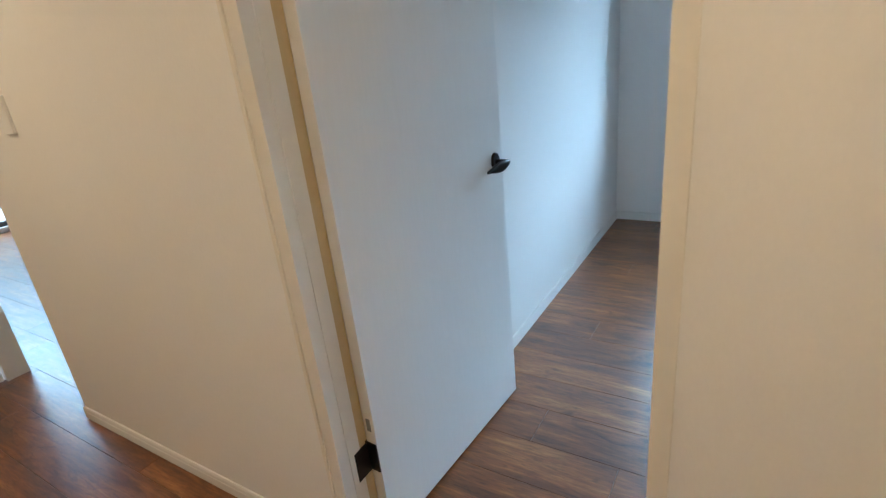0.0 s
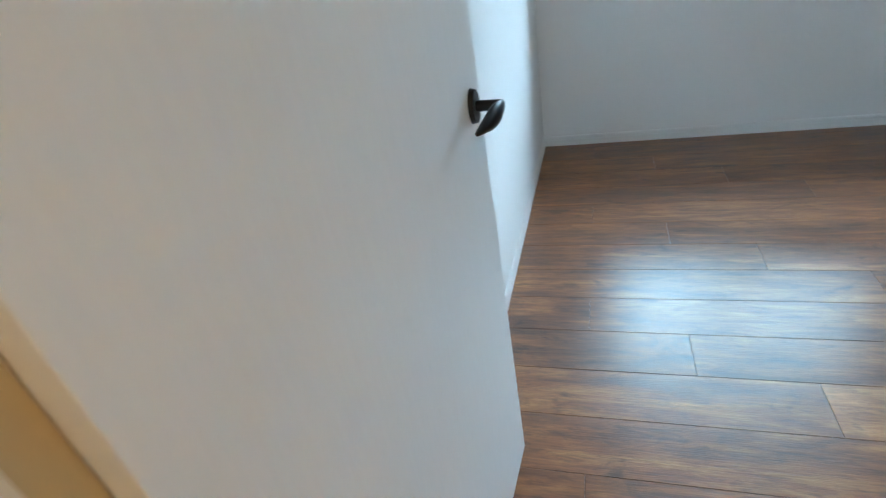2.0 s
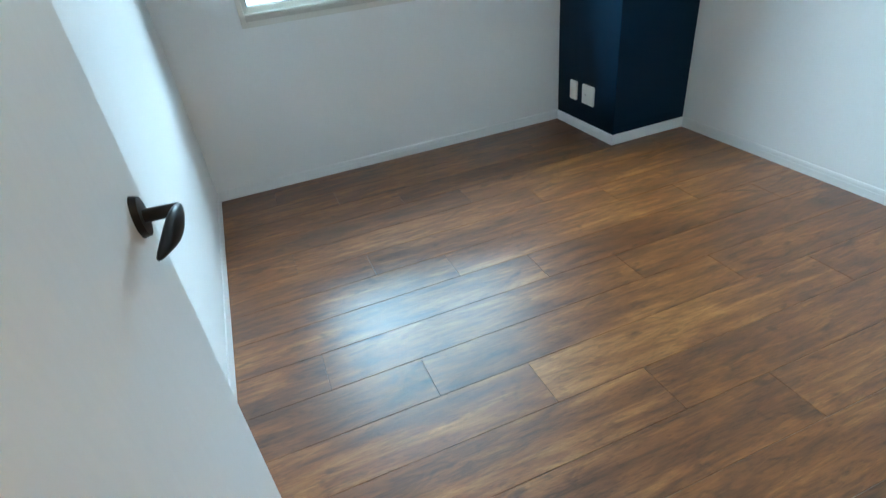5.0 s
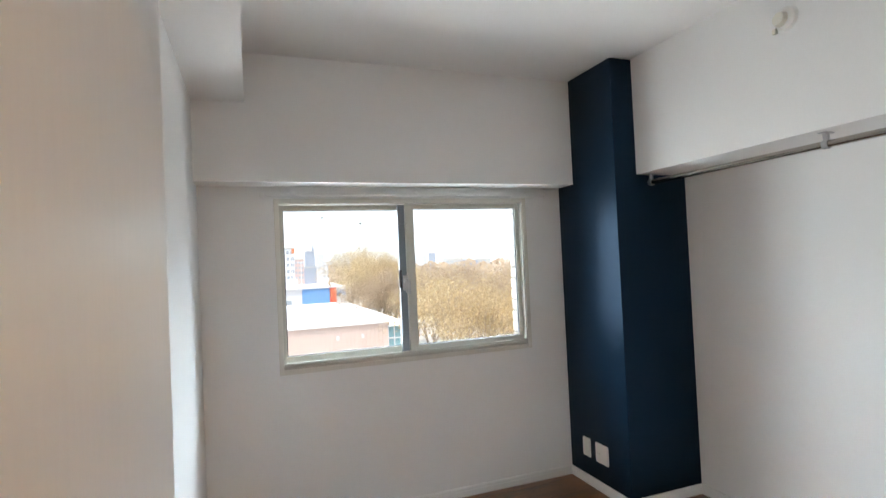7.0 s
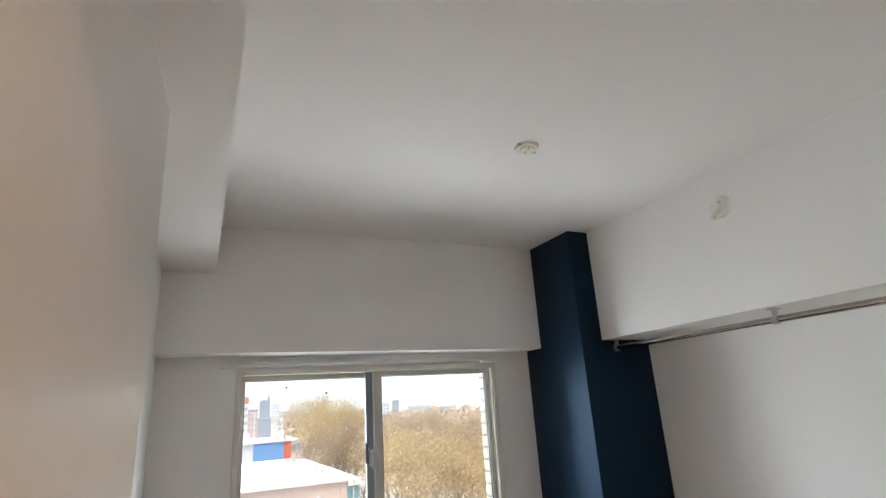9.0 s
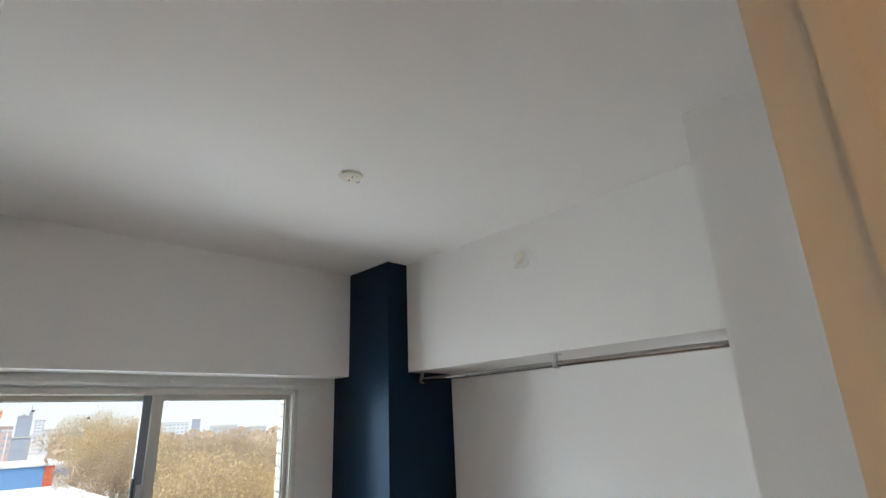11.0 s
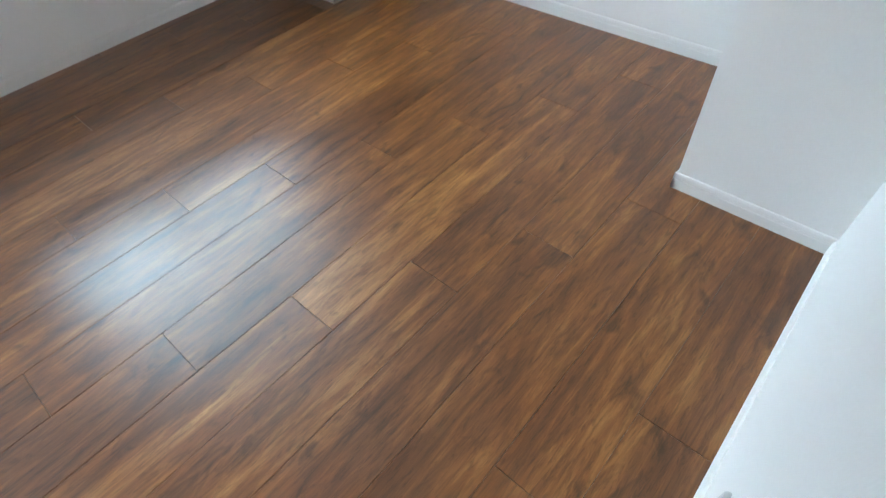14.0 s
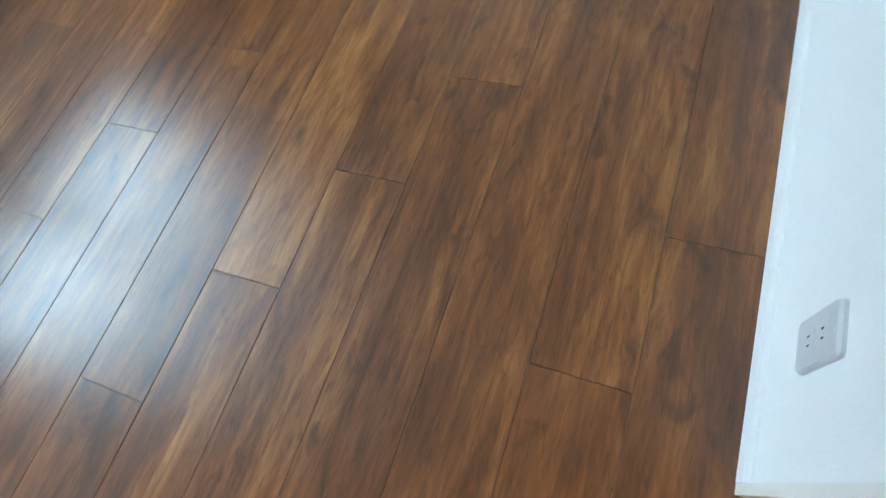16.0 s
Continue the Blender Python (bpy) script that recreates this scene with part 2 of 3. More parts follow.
structure("wall_south", boxes_bm([((0.812, -0.09, 0), (WX, 0, H)), ((-1.442, -0.09, 0), (0.012, 0, H)), ((0.012, -0.09, 2.06), (0.812, 0, H))]),
          WALLPAPER, "white wallpaper wall between bedroom and hall")
structure("wall_pier", box_bm((1.942, 0.0, 0), (WX, 0.45, H)), WALLPAPER, "white wallpapered pier beside the recess")
structure("beam_north", box_bm((0.0, 2.773, 1.875), (2.184, WY, H)), WALLPAPER, "white wallpapered beam over the window")
structure("beam_west", box_bm((0.0, 0.0, 2.278), (0.247, 2.773, H)), WALLPAPER, "white wallpapered ceiling beam along the wall")
structure("beam_east", box_bm((2.332, 0.45, 1.872), (WX, 2.366, H)), WALLPAPER, "white wallpapered beam above the hanging rail")
structure("column", box_bm((2.184, 2.366, 0), (WX, WY, H), 0.003), NAVY, "navy blue wallpapered structural column")
structure("ceiling", box_bm((-0.12, -0.09, H), (WX + 0.12, 3.10, H + 0.15)), CEILING, "plain white wallpapered ceiling")

# ---- hall and the room beyond ----
structure("wall_hall_south", box_bm((-2.27, -1.72, 0), (2.81, -1.60, 2.42)), WALLPAPER, "white wallpaper wall of the hall")
structure("wall_hall_east", box_bm((2.0, -1.60, 0), (2.12, -0.09, 2.42)), WALLPAPER, "white wallpaper end wall of the hall")
structure("wall_hall_west", boxes_bm([((-2.29, -0.12, 0), (-2.17, -0.02, 2.42)), ((-2.29, -1.60, 0), (-2.17, -0.93, 2.42)), ((-2.29, -0.93, 2.05), (-2.17, -0.12, 2.42))]),
          WALLPAPER, "white wall of the hall around a closed door")
structure("ceiling_hall", boxes_bm([((-2.29, -1.72, 2.42), (2.81, -0.09, 2.54)), ((-5.75, -0.09, 2.42), (-0.12, 3.1, 2.54))]), CEILING, "plain white hall ceiling")
structure("wall_living_north", box_bm((-5.75, WY, 0), (-0.12, 3.10, 2.42)), WALLPAPER, "white wallpaper wall of the living room")
structure("wall_living_south", box_bm((-5.75, -0.12, 0), (-2.29, -0.02, 2.42)), WALLPAPER, "white wallpaper wall of the living room")
structure("wall_living_west", boxes_bm([((-5.72, -0.02, 0), (-5.60, 0.15, 2.42)), ((-5.72, 2.35, 0), (-5.60, WY, 2.42)), ((-5.72, 0.15, 2.05), (-5.60, 2.35, 2.42)), ((-5.72, 0.15, 0), (-5.60, 2.35, 0.05))]),
          WALLPAPER, "white wall with the balcony door opening")


def baseboard(a, b, out, mat=TRIM, h=0.058):
    """A ridged skirting from a to b on the floor; out is the wall's normal."""
    a, b, out = Vector((*a, 0)), Vector((*b, 0)), Vector((*out, 0))
    profile = ((0, 0), (0.008, 0), (0.008, 0.034), (0.0065, 0.036), (0.0065, 0.041), (0.008, 0.043), (0.007, 0.050), (0.004, h - 0.001), (0, h))
    bm = bmesh.new()
    rings = [[bm.verts.new(p + out * d + Vector((0, 0, z))) for d, z in profile] for p in (a, b)]
    k = len(profile)
    for i in range(k):
        bm.faces.new((rings[0][i], rings[0][(i + 1) % k], rings[1][(i + 1) % k], rings[1][i]))
    bm.faces.new(rings[0])
    bm.faces.new(rings[1][::-1])
    bmesh.ops.recalc_face_normals(bm, faces=bm.faces)
    return structure("baseboard", bm, mat, "white ridged baseboard along the wall foot")


baseboard((0, 0.0), (0, WY), (1, 0))
baseboard((0.008, WY), (2.176, WY), (0, -1))
baseboard((2.184, WY), (2.184, 2.358), (-1, 0))
baseboard((2.176, 2.366), (WX, 2.366), (0, -1))
baseboard((WX, 2.358), (WX, 0.45), (-1, 0))
baseboard((WX - 0.008, 0.45), (1.934, 0.45), (0, 1))
baseboard((1.942, 0.458), (1.942, 0.0), (-1, 0))
baseboard((1.934, 0.0), (0.813, 0.0), (0, 1))
baseboard((-1.445, -0.09), (0.004, -0.09), (0, -1))
baseboard((-1.442, 0.0), (-1.442, -0.098), (-1, 0))
baseboard((0.822, -0.09), (2.0, -0.09), (0, -1))

# ---- door frame and door ----
frame_bm = boxes_bm([((0.012, -0.100, 0), (0.051, -0.064, 2.06)), ((0.012, -0.064, 0), (0.053, -0.022, 2.06)), ((0.012, -0.022, 0), (0.0460, 0.0085, 2.06)),
                     ((0.781, -0.100, 0), (0.812, -0.064, 2.06)), ((0.777, -0.064, 0), (0.812, -0.040, 2.06)), ((0.795, -0.040, 0), (0.812, 0.007, 2.06)),
                     ((0.051, -0.100, 2.03), (0.781, -0.064, 2.06)), ((0.055, -0.064, 2.026), (0.777, -0.042, 2.06)), ((0.046, -0.042, 2.042), (0.795, 0.007, 2.06))])
jamb = structure("door_frame", frame_bm, JAMB, "cream white rebated door frame")
for x0, x1 in ((0.004, 0.014),):
    part("trim", box_bm((x0, -0.106, 0), (x1, -0.088, 2.066), 0.002), JAMB, jamb)


def lever(side=1.0):
    """A black teardrop lever handle: rose, neck and paddle; x is out of the door, -y along the lever."""
    rose = bmesh.new()
    add_cyl(rose, (0, 0, 0), (0.009, 0, 0), 0.026, 0.024, 28)
    for v in rose.verts:
        v.co.y *= 0.82
        v.co.z *= 1.15
    neck = bmesh.new()
    add_cyl(neck, (0.006, 0, 0), (0.052, 0, 0), 0.0095, 0.0085, 18)
    paddle = bmesh.new()
    bmesh.ops.create_uvsphere(paddle, u_segments=20, v_segments=14, radius=1)
    for v in paddle.verts:
        t = (v.co.y + 1) / 2          # 0 at the tip, 1 at the neck
        wide = 0.013 + 0.006 * math.sin(math.pi * min(1, (1 - t) * 1.25)) - 0.003 * (1 - t)
        v.co = Vector((0.052 + 0.0085 * v.co.x - 0.016 * (1 - t) ** 2, -0.050 + 0.062 * v.co.y, wide * v.co.z - 0.010 * (1 - t)))
    return rose, neck, paddle


DW, DT, DH = 0.770, 0.036, 2.02
door = thing("door_1", (0.0490, 0.010, 0.010), "white flush bedroom door standing wide open", "door")
door.rotation_euler = (0, 0, radians(86.2))
part("leaf", box_bm((0.0, -DT - 0.003, 0.0), (DW, -0.003, DH), 0.0015), DOOR, door)
rose, neck, paddle = lever()
spin = Matrix.Translation((DW - 0.054, -DT - 0.003, 0.933)) @ Matrix.Rotation(radians(-90), 4, "Z")
knob = None
for nm, g in (("handle_rose", rose), ("handle_neck", neck), ("handle_lever", paddle)):
    bmesh.ops.transform(g, matrix=spin, verts=g.verts)
    if knob is None:
        knob = part("door_handle", g, BLACK, door, "matt black oval lever handle", True)
    else:
        part(nm, g, BLACK, knob, "", True)
hinge = bmesh.new()
add_box(hinge, (-0.004, -DT - 0.001, 0.240), (0.0002, -0.004, 0.332), 0.0006)
add_cyl(hinge, (-0.004, 0.002, 0.236), (-0.004, 0.002, 0.337), 0.0065, None, 14)
add_cyl(hinge, (-0.004, 0.002, 0.336), (-0.004, 0.002, 0.342), 0.004, 0.002, 12)
part("hinge", hinge, BLACK, door, "black butt hinge", True)
part("strike_label", box_bm((-0.0012, -0.028, 0.372), (0.0002, -0.014, 0.412)), SLATE, door, "small grey sticker on the door edge")
part("rebate_strip", box_bm((0.0462, -0.0218, 0), (0.0515, 0.0097, 2.042)), TAN, jamb, "tan strip in the frame rebate")
part("hinge_plate", box_bm((0.049, -0.046, 0.247), (0.0545, 0.004, 0.340), 0.0006), BLACK, jamb, "black hinge leaf on the frame")

# ---- window ----
win = thing("window_1", (0, 0, 0), "cream aluminium sliding window with two sashes", "window")
tagged(win, kind="structure")


def ring(x0, x1, z0, z1, y0, y1, w, bevel=0.002, wb=None):
    wb = w if wb is None else wb
    return boxes_bm([((x0, y0, z0), (x0 + w, y1, z1)), ((x1 - w, y0, z0), (x1, y1, z1)), ((x0 + w, y0, z0), (x1 - w, y1, z0 + wb)), ((x0 + w, y0, z1 - w), (x1 - w, y1, z1))], bevel)


part("window_trim", ring(0.378, 1.924, 0.850, 1.808, 2.930, 2.9405, 0.026, 0.002), WINDOW_TRIM, win, "pale beige trim round the window")
part("window_frame", ring(0.387, 1.907, 0.876, 1.794, 2.935, 3.045, 0.017, 0.0015), FRAME, win)
part("window_sill", box_bm((0.400, 2.928, 0.885), (1.892, 2.990, 0.897), 0.002), FRAME, win)
part("track_lip", box_bm((0.404, 2.934, 0.896), (1.890, 2.940, 0.911), 0.0015), FRAME, win)
for nm, x0, x1, y0, y1 in (("sash_back", 0.400, 1.135, 3.012, 3.042), ("sash_front", 1.130, 1.892, 2.972, 3.002)):
    sash = part("sash", ring(x0, x1, 0.897, 1.778, y0, y1, 0.026, 0.002, 0.036), FRAME, win)
    ym = (y0 + y1) / 2
    part("gasket", ring(x0 + 0.025, x1 - 0.025, 0.931, 1.754, ym - 0.005, ym + 0.005, 0.006, 0.0), GREY, sash, "dark grey glazing gasket")
    pane = part("pane", box_bm((x0 + 0.030, ym - 0.0025, 0.935), (x1 - 0.030, ym + 0.0025, 1.750)), GLASS, sash, "clear glass pane")
    pane.visible_shadow = False
# back sash's interlock, its shade put in as slate grey
part("meeting_stile", box_bm((1.086, 2.990, 0.897), (1.127, 3.012, 1.776), 0.001), SLATE, win, "sash interlock with its shade painted dark grey")
part("front_stile", box_bm((1.127, 2.962, 0.897), (1.176, 2.974, 1.778), 0.002), FRAME, win)
latch = bmesh.new()
add_box(latch, (1.102, 2.968, 1.262), (1.128, 2.992, 1.352), 0.005)
add_cyl(latch, (1.116, 2.952, 1.318), (1.116, 2.970, 1.318), 0.017, 0.015)
add_box(latch, (1.107, 2.946, 1.250), (1.122, 2.958, 1.330), 0.005)
latch_ob = part("crescent_latch", latch, ZINC, win, "grey metal crescent latch")
part("latch_lever", boxes_bm([((1.124, 2.950, 1.240), (1.140, 2.964, 1.320))], 0.005), ZINC, latch_ob)
pull = bmesh.new()
add_cyl(pull, (1.078, 2.958, 1.285), (1.078, 2.958, 1.382), 0.008, None, 14)
for z in (1.288, 1.379):
    add_cyl(pull, (1.078, 2.958, z), (1.092, 2.994, z), 0.008, None, 12)
part("pull_handle", pull, GREY, win, "dark grey bowed sash pull", True)
# two small dark specks on the glass of the left sash
for sx, sz in ((0.64, 1.705), (0.86, 1.668)):
    part("pane_speck", box_bm((sx, 3.018, sz), (sx + 0.011, 3.024, sz + 0.009), 0.002), GREY, win)

rail = thing("curtain_rail", (0.31, 2.927, 1.826), "slim white curtain rail with end caps", "curtain rail")
part("track", box_bm((0.0, -0.018, -0.008), (1.76, 0.0, 0.010), 0.003), TRIM, rail)
for x in (0.0, 1.745):
    part("end_cap", box_bm((x - 0.004, -0.022, -0.012), (x + 0.020, 0.002, 0.014), 0.004), PLASTIC, rail)
for x in (0.16, 0.88, 1.60):
    part("bracket", box_bm((x, -0.020, 0.009), (x + 0.028, 0.010, 0.022), 0.003), PLASTIC, rail)
part("runner", box_bm((1.50, -0.020, -0.020), (1.66, -0.004, -0.007), 0.004), PLASTIC, rail, "bunched white curtain runners")

# ---- hanging rail in the recess ----
hang = thing("hanging_rail", (2.409, 0.45, 1.824), "brushed steel hanging rail under the beam", "clothes rail")
pipe = bmesh.new()
add_cyl(pipe, (0, 0.0, 0), (0, 1.893, 0), 0.0145, None, 28)
part("pipe", pipe, STEEL, hang, "", True)
for y in (0.92, 1.885):
    br = bmesh.new()
    add_box(br, (-0.028, y - 0.016, 0.042), (0.028, y + 0.016, 0.0475), 0.0015)
    add_box(br, (-0.007, y - 0.010, -0.004), (0.007, y + 0.010, 0.043), 0.002)
    add_cyl(br, (0, y - 0.011, 0), (0, y + 0.011, 0), 0.019, None, 24)
    part("bracket", br, ZINC, hang, "grey metal ceiling bracket", True)

# ---- ceiling rose and round wall fitting ----
rose_light = thing("ceiling_rose", (1.343, 1.512, H), "cream plastic ceiling light socket without a lamp", "light socket")
body = bmesh.new()
add_cyl(body, (0, 0, -0.010), (0, 0, 0), 0.044, 0.049, 32)
part("body", body, CREAM, rose_light, "", True)
cap = bmesh.new()
add_cyl(cap, (0, 0, -0.014), (0, 0, -0.009), 0.028, 0.031, 28)
part("cap", cap, CREAM, rose_light, "", True)
for a in (25, 205):
    tab = box_bm((0.040, -0.007, -0.009), (0.060, 0.007, -0.004), 0.002)
    bmesh.ops.rotate(tab, cent=(0, 0, 0), matrix=Matrix.Rotation(radians(a), 3, "Z"), verts=tab.verts)
    part("hook", tab, ZINC, rose_light, "small metal hook")
for a in (80, 260):
    sl = box_bm((0.010, -0.002, -0.0152), (0.020, 0.002, -0.013))
    bmesh.ops.rotate(sl, cent=(0, 0, 0), matrix=Matrix.Rotation(radians(a), 3, "Z"), verts=sl.verts)
    part("slot", sl, SLOT, rose_light)

vent = thing("wall_socket_cover", (2.332, 1.450, 2.355), "cream round fitting on the beam face", "wall fitting")
disc = bmesh.new()
add_cyl(disc, (-0.012, 0, 0), (0, 0, 0), 0.046, 0.054, 36)
part("plate", disc, PLASTIC, vent, "", True)
inner = bmesh.new()
add_cyl(inner, (-0.030, 0.012, 0.002), (-0.011, 0.010, 0), 0.026, 0.031, 30)
part("dial", inner, CREAM, vent, "", True)
part("tab", box_bm((-0.024, 0.028, -0.052), (-0.008, 0.044, -0.030), 0.003), CREAM, vent)


# ---- wall plates ----
def plate_bm(w, h, d=0.009):
    """A rounded, slightly domed plate in the x-z plane, facing +y."""
    bm = bmesh.new()
    k, r, ring0, ring1 = 5, 0.008, [], []
    for cx, cz, a0 in ((w / 2 - r, h / 2 - r, 0), (-w / 2 + r, h / 2 - r, 90), (-w / 2 + r, -h / 2 + r, 180), (w / 2 - r, -h / 2 + r, 270)):
        for i in range(k):
            a = radians(a0 + 90 * i / (k - 1))
            x, z = cx + r * math.cos(a), cz + r * math.sin(a)
            ring0.append((x, z))
            ring1.append((x * 0.93, z * 0.955))
    levels = [[bm.verts.new((x, y, z)) for x, z in rg] for rg, y in ((ring0, 0), (ring0, d * 0.55), (ring1, d))]
    n = len(ring0)
    for lo, hi in zip(levels, levels[1:]):
        for i in range(n):
            bm.faces.new((lo[i], lo[(i + 1) % n], hi[(i + 1) % n], hi[i]))
    bm.faces.new(levels[-1])
    bm.faces.new(levels[0][::-1])
    bmesh.ops.recalc_face_normals(bm, faces=bm.faces)
    return bm


def wall_plate(name, place, turn, w, h, label, category, sockets=(), mat=PLASTIC):
    ob = thing(name, place, label, category, "wall plates")
    ob.rotation_euler = (0, 0, radians(turn))
    part("plate", plate_bm(w, h), mat, ob)
    for sx, sz in sockets:
        block = part("socket", box_bm((sx - 0.017, 0.006, sz - 0.016), (sx + 0.017, 0.0098, sz + 0.016), 0.0012), mat, ob)
        for k in (-1, 1):
            part("slot", box_bm((sx + k * 0.0062 - 0.0012, 0.0088, sz - 0.0032), (sx + k * 0.0062 + 0.0012, 0.0102, sz + 0.0032)), SLOT, block)
    return ob


wall_plate("blank_plate", (2.184, 2.760, 0.230), 90, 0.072, 0.115, "white blank wall plate on the navy column", "wall plate")
wall_plate("outlet", (2.184, 2.612, 0.230), 90, 0.118, 0.115, "white double-width outlet plate on the navy column", "outlet", ((0.022, 0.0),))
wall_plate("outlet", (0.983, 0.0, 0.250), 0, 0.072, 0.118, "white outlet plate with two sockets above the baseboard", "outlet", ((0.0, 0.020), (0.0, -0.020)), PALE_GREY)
wall_plate("light_switch", (-1.10, -0.09, 1.25), 180, 0.072, 0.118, "white light switch plate on the hall wall", "switch", ())

# ---- closed hall door ----
hd = thing("door_2", (-2.175, -0.125, 0.0), "white closed hall door with a black hinge", "door")
part("leaf", box_bm((-0.032, -0.80, 0.008), (0.006, -0.004, 2.03), 0.002), DOOR, hd)
hb = box_bm((0.004, -0.040, 0.20), (0.0075, 0.006, 0.295), 0.0006)
add_cyl(hb, (0.010, -0.002, 0.198), (0.010, -0.002, 0.30), 0.0065, None, 14)
part("hinge", hb, BLACK, hd, "black butt hinge")
structure("trim", boxes_bm([((-2.178, -0.12, 0), (-2.160, -0.022, 2.07))], 0.002), TRIM, "white casing beside the hall door")

# ---- balcony door of the living room ----
bal = thing("window_2", (-5.66, 0, 0), "dark framed balcony sliding door", "window")
tagged(bal, kind="structure")
part("window_frame", boxes_bm([((-0.03, 0.15, 0.05), (0.03, 0.20, 2.05)), ((-0.03, 2.30, 0.05), (0.03, 2.35, 2.05)), ((-0.03, 0.20, 0.05), (0.03, 2.30, 0.10)), ((-0.03, 0.20, 2.0), (0.03, 2.30, 2.05)), ((-0.03, 1.22, 0.10), (0.03, 1.29, 2.0))], 0.002), GREY, bal)
part("window_sill", box_bm((0.03, 0.12, 0.03), (0.075, 2.38, 0.055), 0.002), TRIM, bal)
for y0, y1 in ((0.20, 1.22), (1.29, 2.30)):
    p = part("pane", box_bm((-0.003, y0, 0.10), (0.003, y1, 2.0)), GLASS, bal)
    p.visible_shadow = False
structure("balcony", boxes_bm([((-7.2, -0.3, -0.15), (-5.72, 3.0, -0.02)), ((-7.2, -0.3, -0.02), (-7.08, 3.0, 1.1))]), CONCRETE, "grey concrete balcony with a parapet")

# ---- outdoors ----
GZ = -13.0
GRASS = surface("dry_park_ground", (0.50, 0.47, 0.43), 0.95, grain=0.8, vary=0.35, bump=0.0, blotch=0.05)
ROOF_WHITE = surface("white_roof_membrane", (0.78, 0.79, 0.80), 0.7, grain=2.0, vary=0.05, bump=0.0, blotch=0.2)
CLADDING = surface("beige_ribbed_cladding", (0.60, 0.48, 0.43), 0.7, grain=1.5, vary=0.06, bump=0.0, blotch=0.2)
BLUE_PANEL = surface("blue_sign_panel", (0.15, 0.31, 0.58), 0.5, grain=2, vary=0.05, bump=0.0)
RED_PANEL = surface("red_sign_panel", (0.60, 0.10, 0.05), 0.5, grain=2, vary=0.05, bump=0.0)
PALE = surface("pale_building_wall", (0.66, 0.67, 0.70), 0.8, grain=1, vary=0.08, bump=0.0, blotch=0.1)
BRICKISH = surface("pinkish_building_wall", (0.58, 0.42, 0.38), 0.8, grain=1, vary=0.08, bump=0.0, blotch=0.1)
# blue-grey wall colour, paled to carry the distance haze
HAZED_GREY = surface("hazed_blue_grey", (0.32, 0.35, 0.43), 0.7, grain=1, vary=0.08, bump=0.0, blotch=0.1)
ORANGE = surface("orange_tower_crown", (0.60, 0.22, 0.10), 0.7, grain=1, vary=0.06, bump=0.0)
# far panes are lightened in colour for the haze in front of them
HAZED_GLASS = surface("hazed_far_glass", (0.36, 0.41, 0.46), 0.15, grain=1, vary=0.2, bump=0.0)
TEAL_GLASS = surface("teal_curtain_wall", (0.22, 0.40, 0.45), 0.15, grain=1, vary=0.15, bump=0.0)
BARK = surface("grey_brown_bark", (0.32, 0.25, 0.18), 0.9, grain=8, vary=0.25, bump=0.0)
LEAF_GOLD = leaf_material("yellow_spring_leaf", (0.40, 0.28, 0.13), (0.78, 0.63, 0.38))
LEAF_RUSSET = leaf_material("russet_bud_leaf", (0.40, 0.29, 0.19), (0.52, 0.41, 0.29))

backdrop_mat, bn, bl, bb = material("overcast_sky_glow")
glow = bn.new("ShaderNodeEmission")
grad, gtc, gr = bn.new("ShaderNodeSeparateXYZ"), bn.new("ShaderNodeTexCoord"), bn.new("ShaderNodeValToRGB")
bl.new(gtc.outputs["Generated"], grad.inputs[0])
bl.new(grad.outputs["Z"], gr.inputs[0])
gr.color_ramp.elements[0].color, gr.color_ramp.elements[1].color = (0.45, 0.47, 0.49, 1), (0.40, 0.45, 0.50, 1)
bl.new(gr.outputs[0], glow.inputs[0])
glow.inputs[1].default_value = 1.3
bl.new(glow.outputs[0], bn["Material Output"].inputs[0])
structure("backdrop", box_bm((-2600, 2500, GZ), (2600, 2510, 900)), backdrop_mat, "plain bright overcast sky")
structure("ground", box_bm((-3000, -200, GZ - 1), (3000, 4500, GZ)), GRASS, "dry winter ground reaching the horizon")

E0 = Vector((0.16, 0.0, 1.445))


def spot(az, dist):
    """The point of the ground at a bearing in degrees east of north from the window side."""
    return Vector((E0.x + dist * math.sin(radians(az)), E0.y + dist * math.cos(radians(az)), GZ))


def height(el, dist):
    return E0.z + dist * math.tan(radians(el))


# low hall with a white roof and ribbed cladding
hall = thing("low_building", (0, 0, GZ), "beige ribbed low building with a white flat roof", "building")
zr = -5.86 - GZ
part("wall", box_bm((-16, 63, 0), (15.95, 101, zr)), CLADDING, hall)
part("roof", boxes_bm([((-16.3, 62.7, zr), (16.1, 101.3, zr + 0.22))], 0.05), ROOF_WHITE, hall, "white roof membrane")
for i in range(63):
    x = -15.75 + i * 0.5
    part("rib", box_bm((x, 62.88, 0.2), (x + 0.14, 63.02, zr - 0.1)), CLADDING, hall)
annex = part("annex", box_bm((15.96, 63.4, 0), (17.7, 100, zr - 0.55)), TEAL_GLASS, hall, "teal glazed annex")
part("annex_roof", box_bm((16.12, 63.0, zr - 0.55), (17.95, 100.4, zr + 0.05), 0.05), ROOF_WHITE, annex)
for i in range(3):
    part("mullion", box_bm((15.98 + i * 0.80, 63.30, 0), (16.10 + i * 0.80, 63.42, zr - 0.55)), PALE, annex)
part("transom", box_bm((16.0, 63.28, zr - 2.1), (17.7, 63.36, zr - 1.95)), PALE, annex)
for x in (9.62, 12.62):
    part("wall_lamp", box_bm((x, 62.6, zr - 1.60), (x + 0.30, 62.95, zr - 1.12), 0.04), PALE, hall)
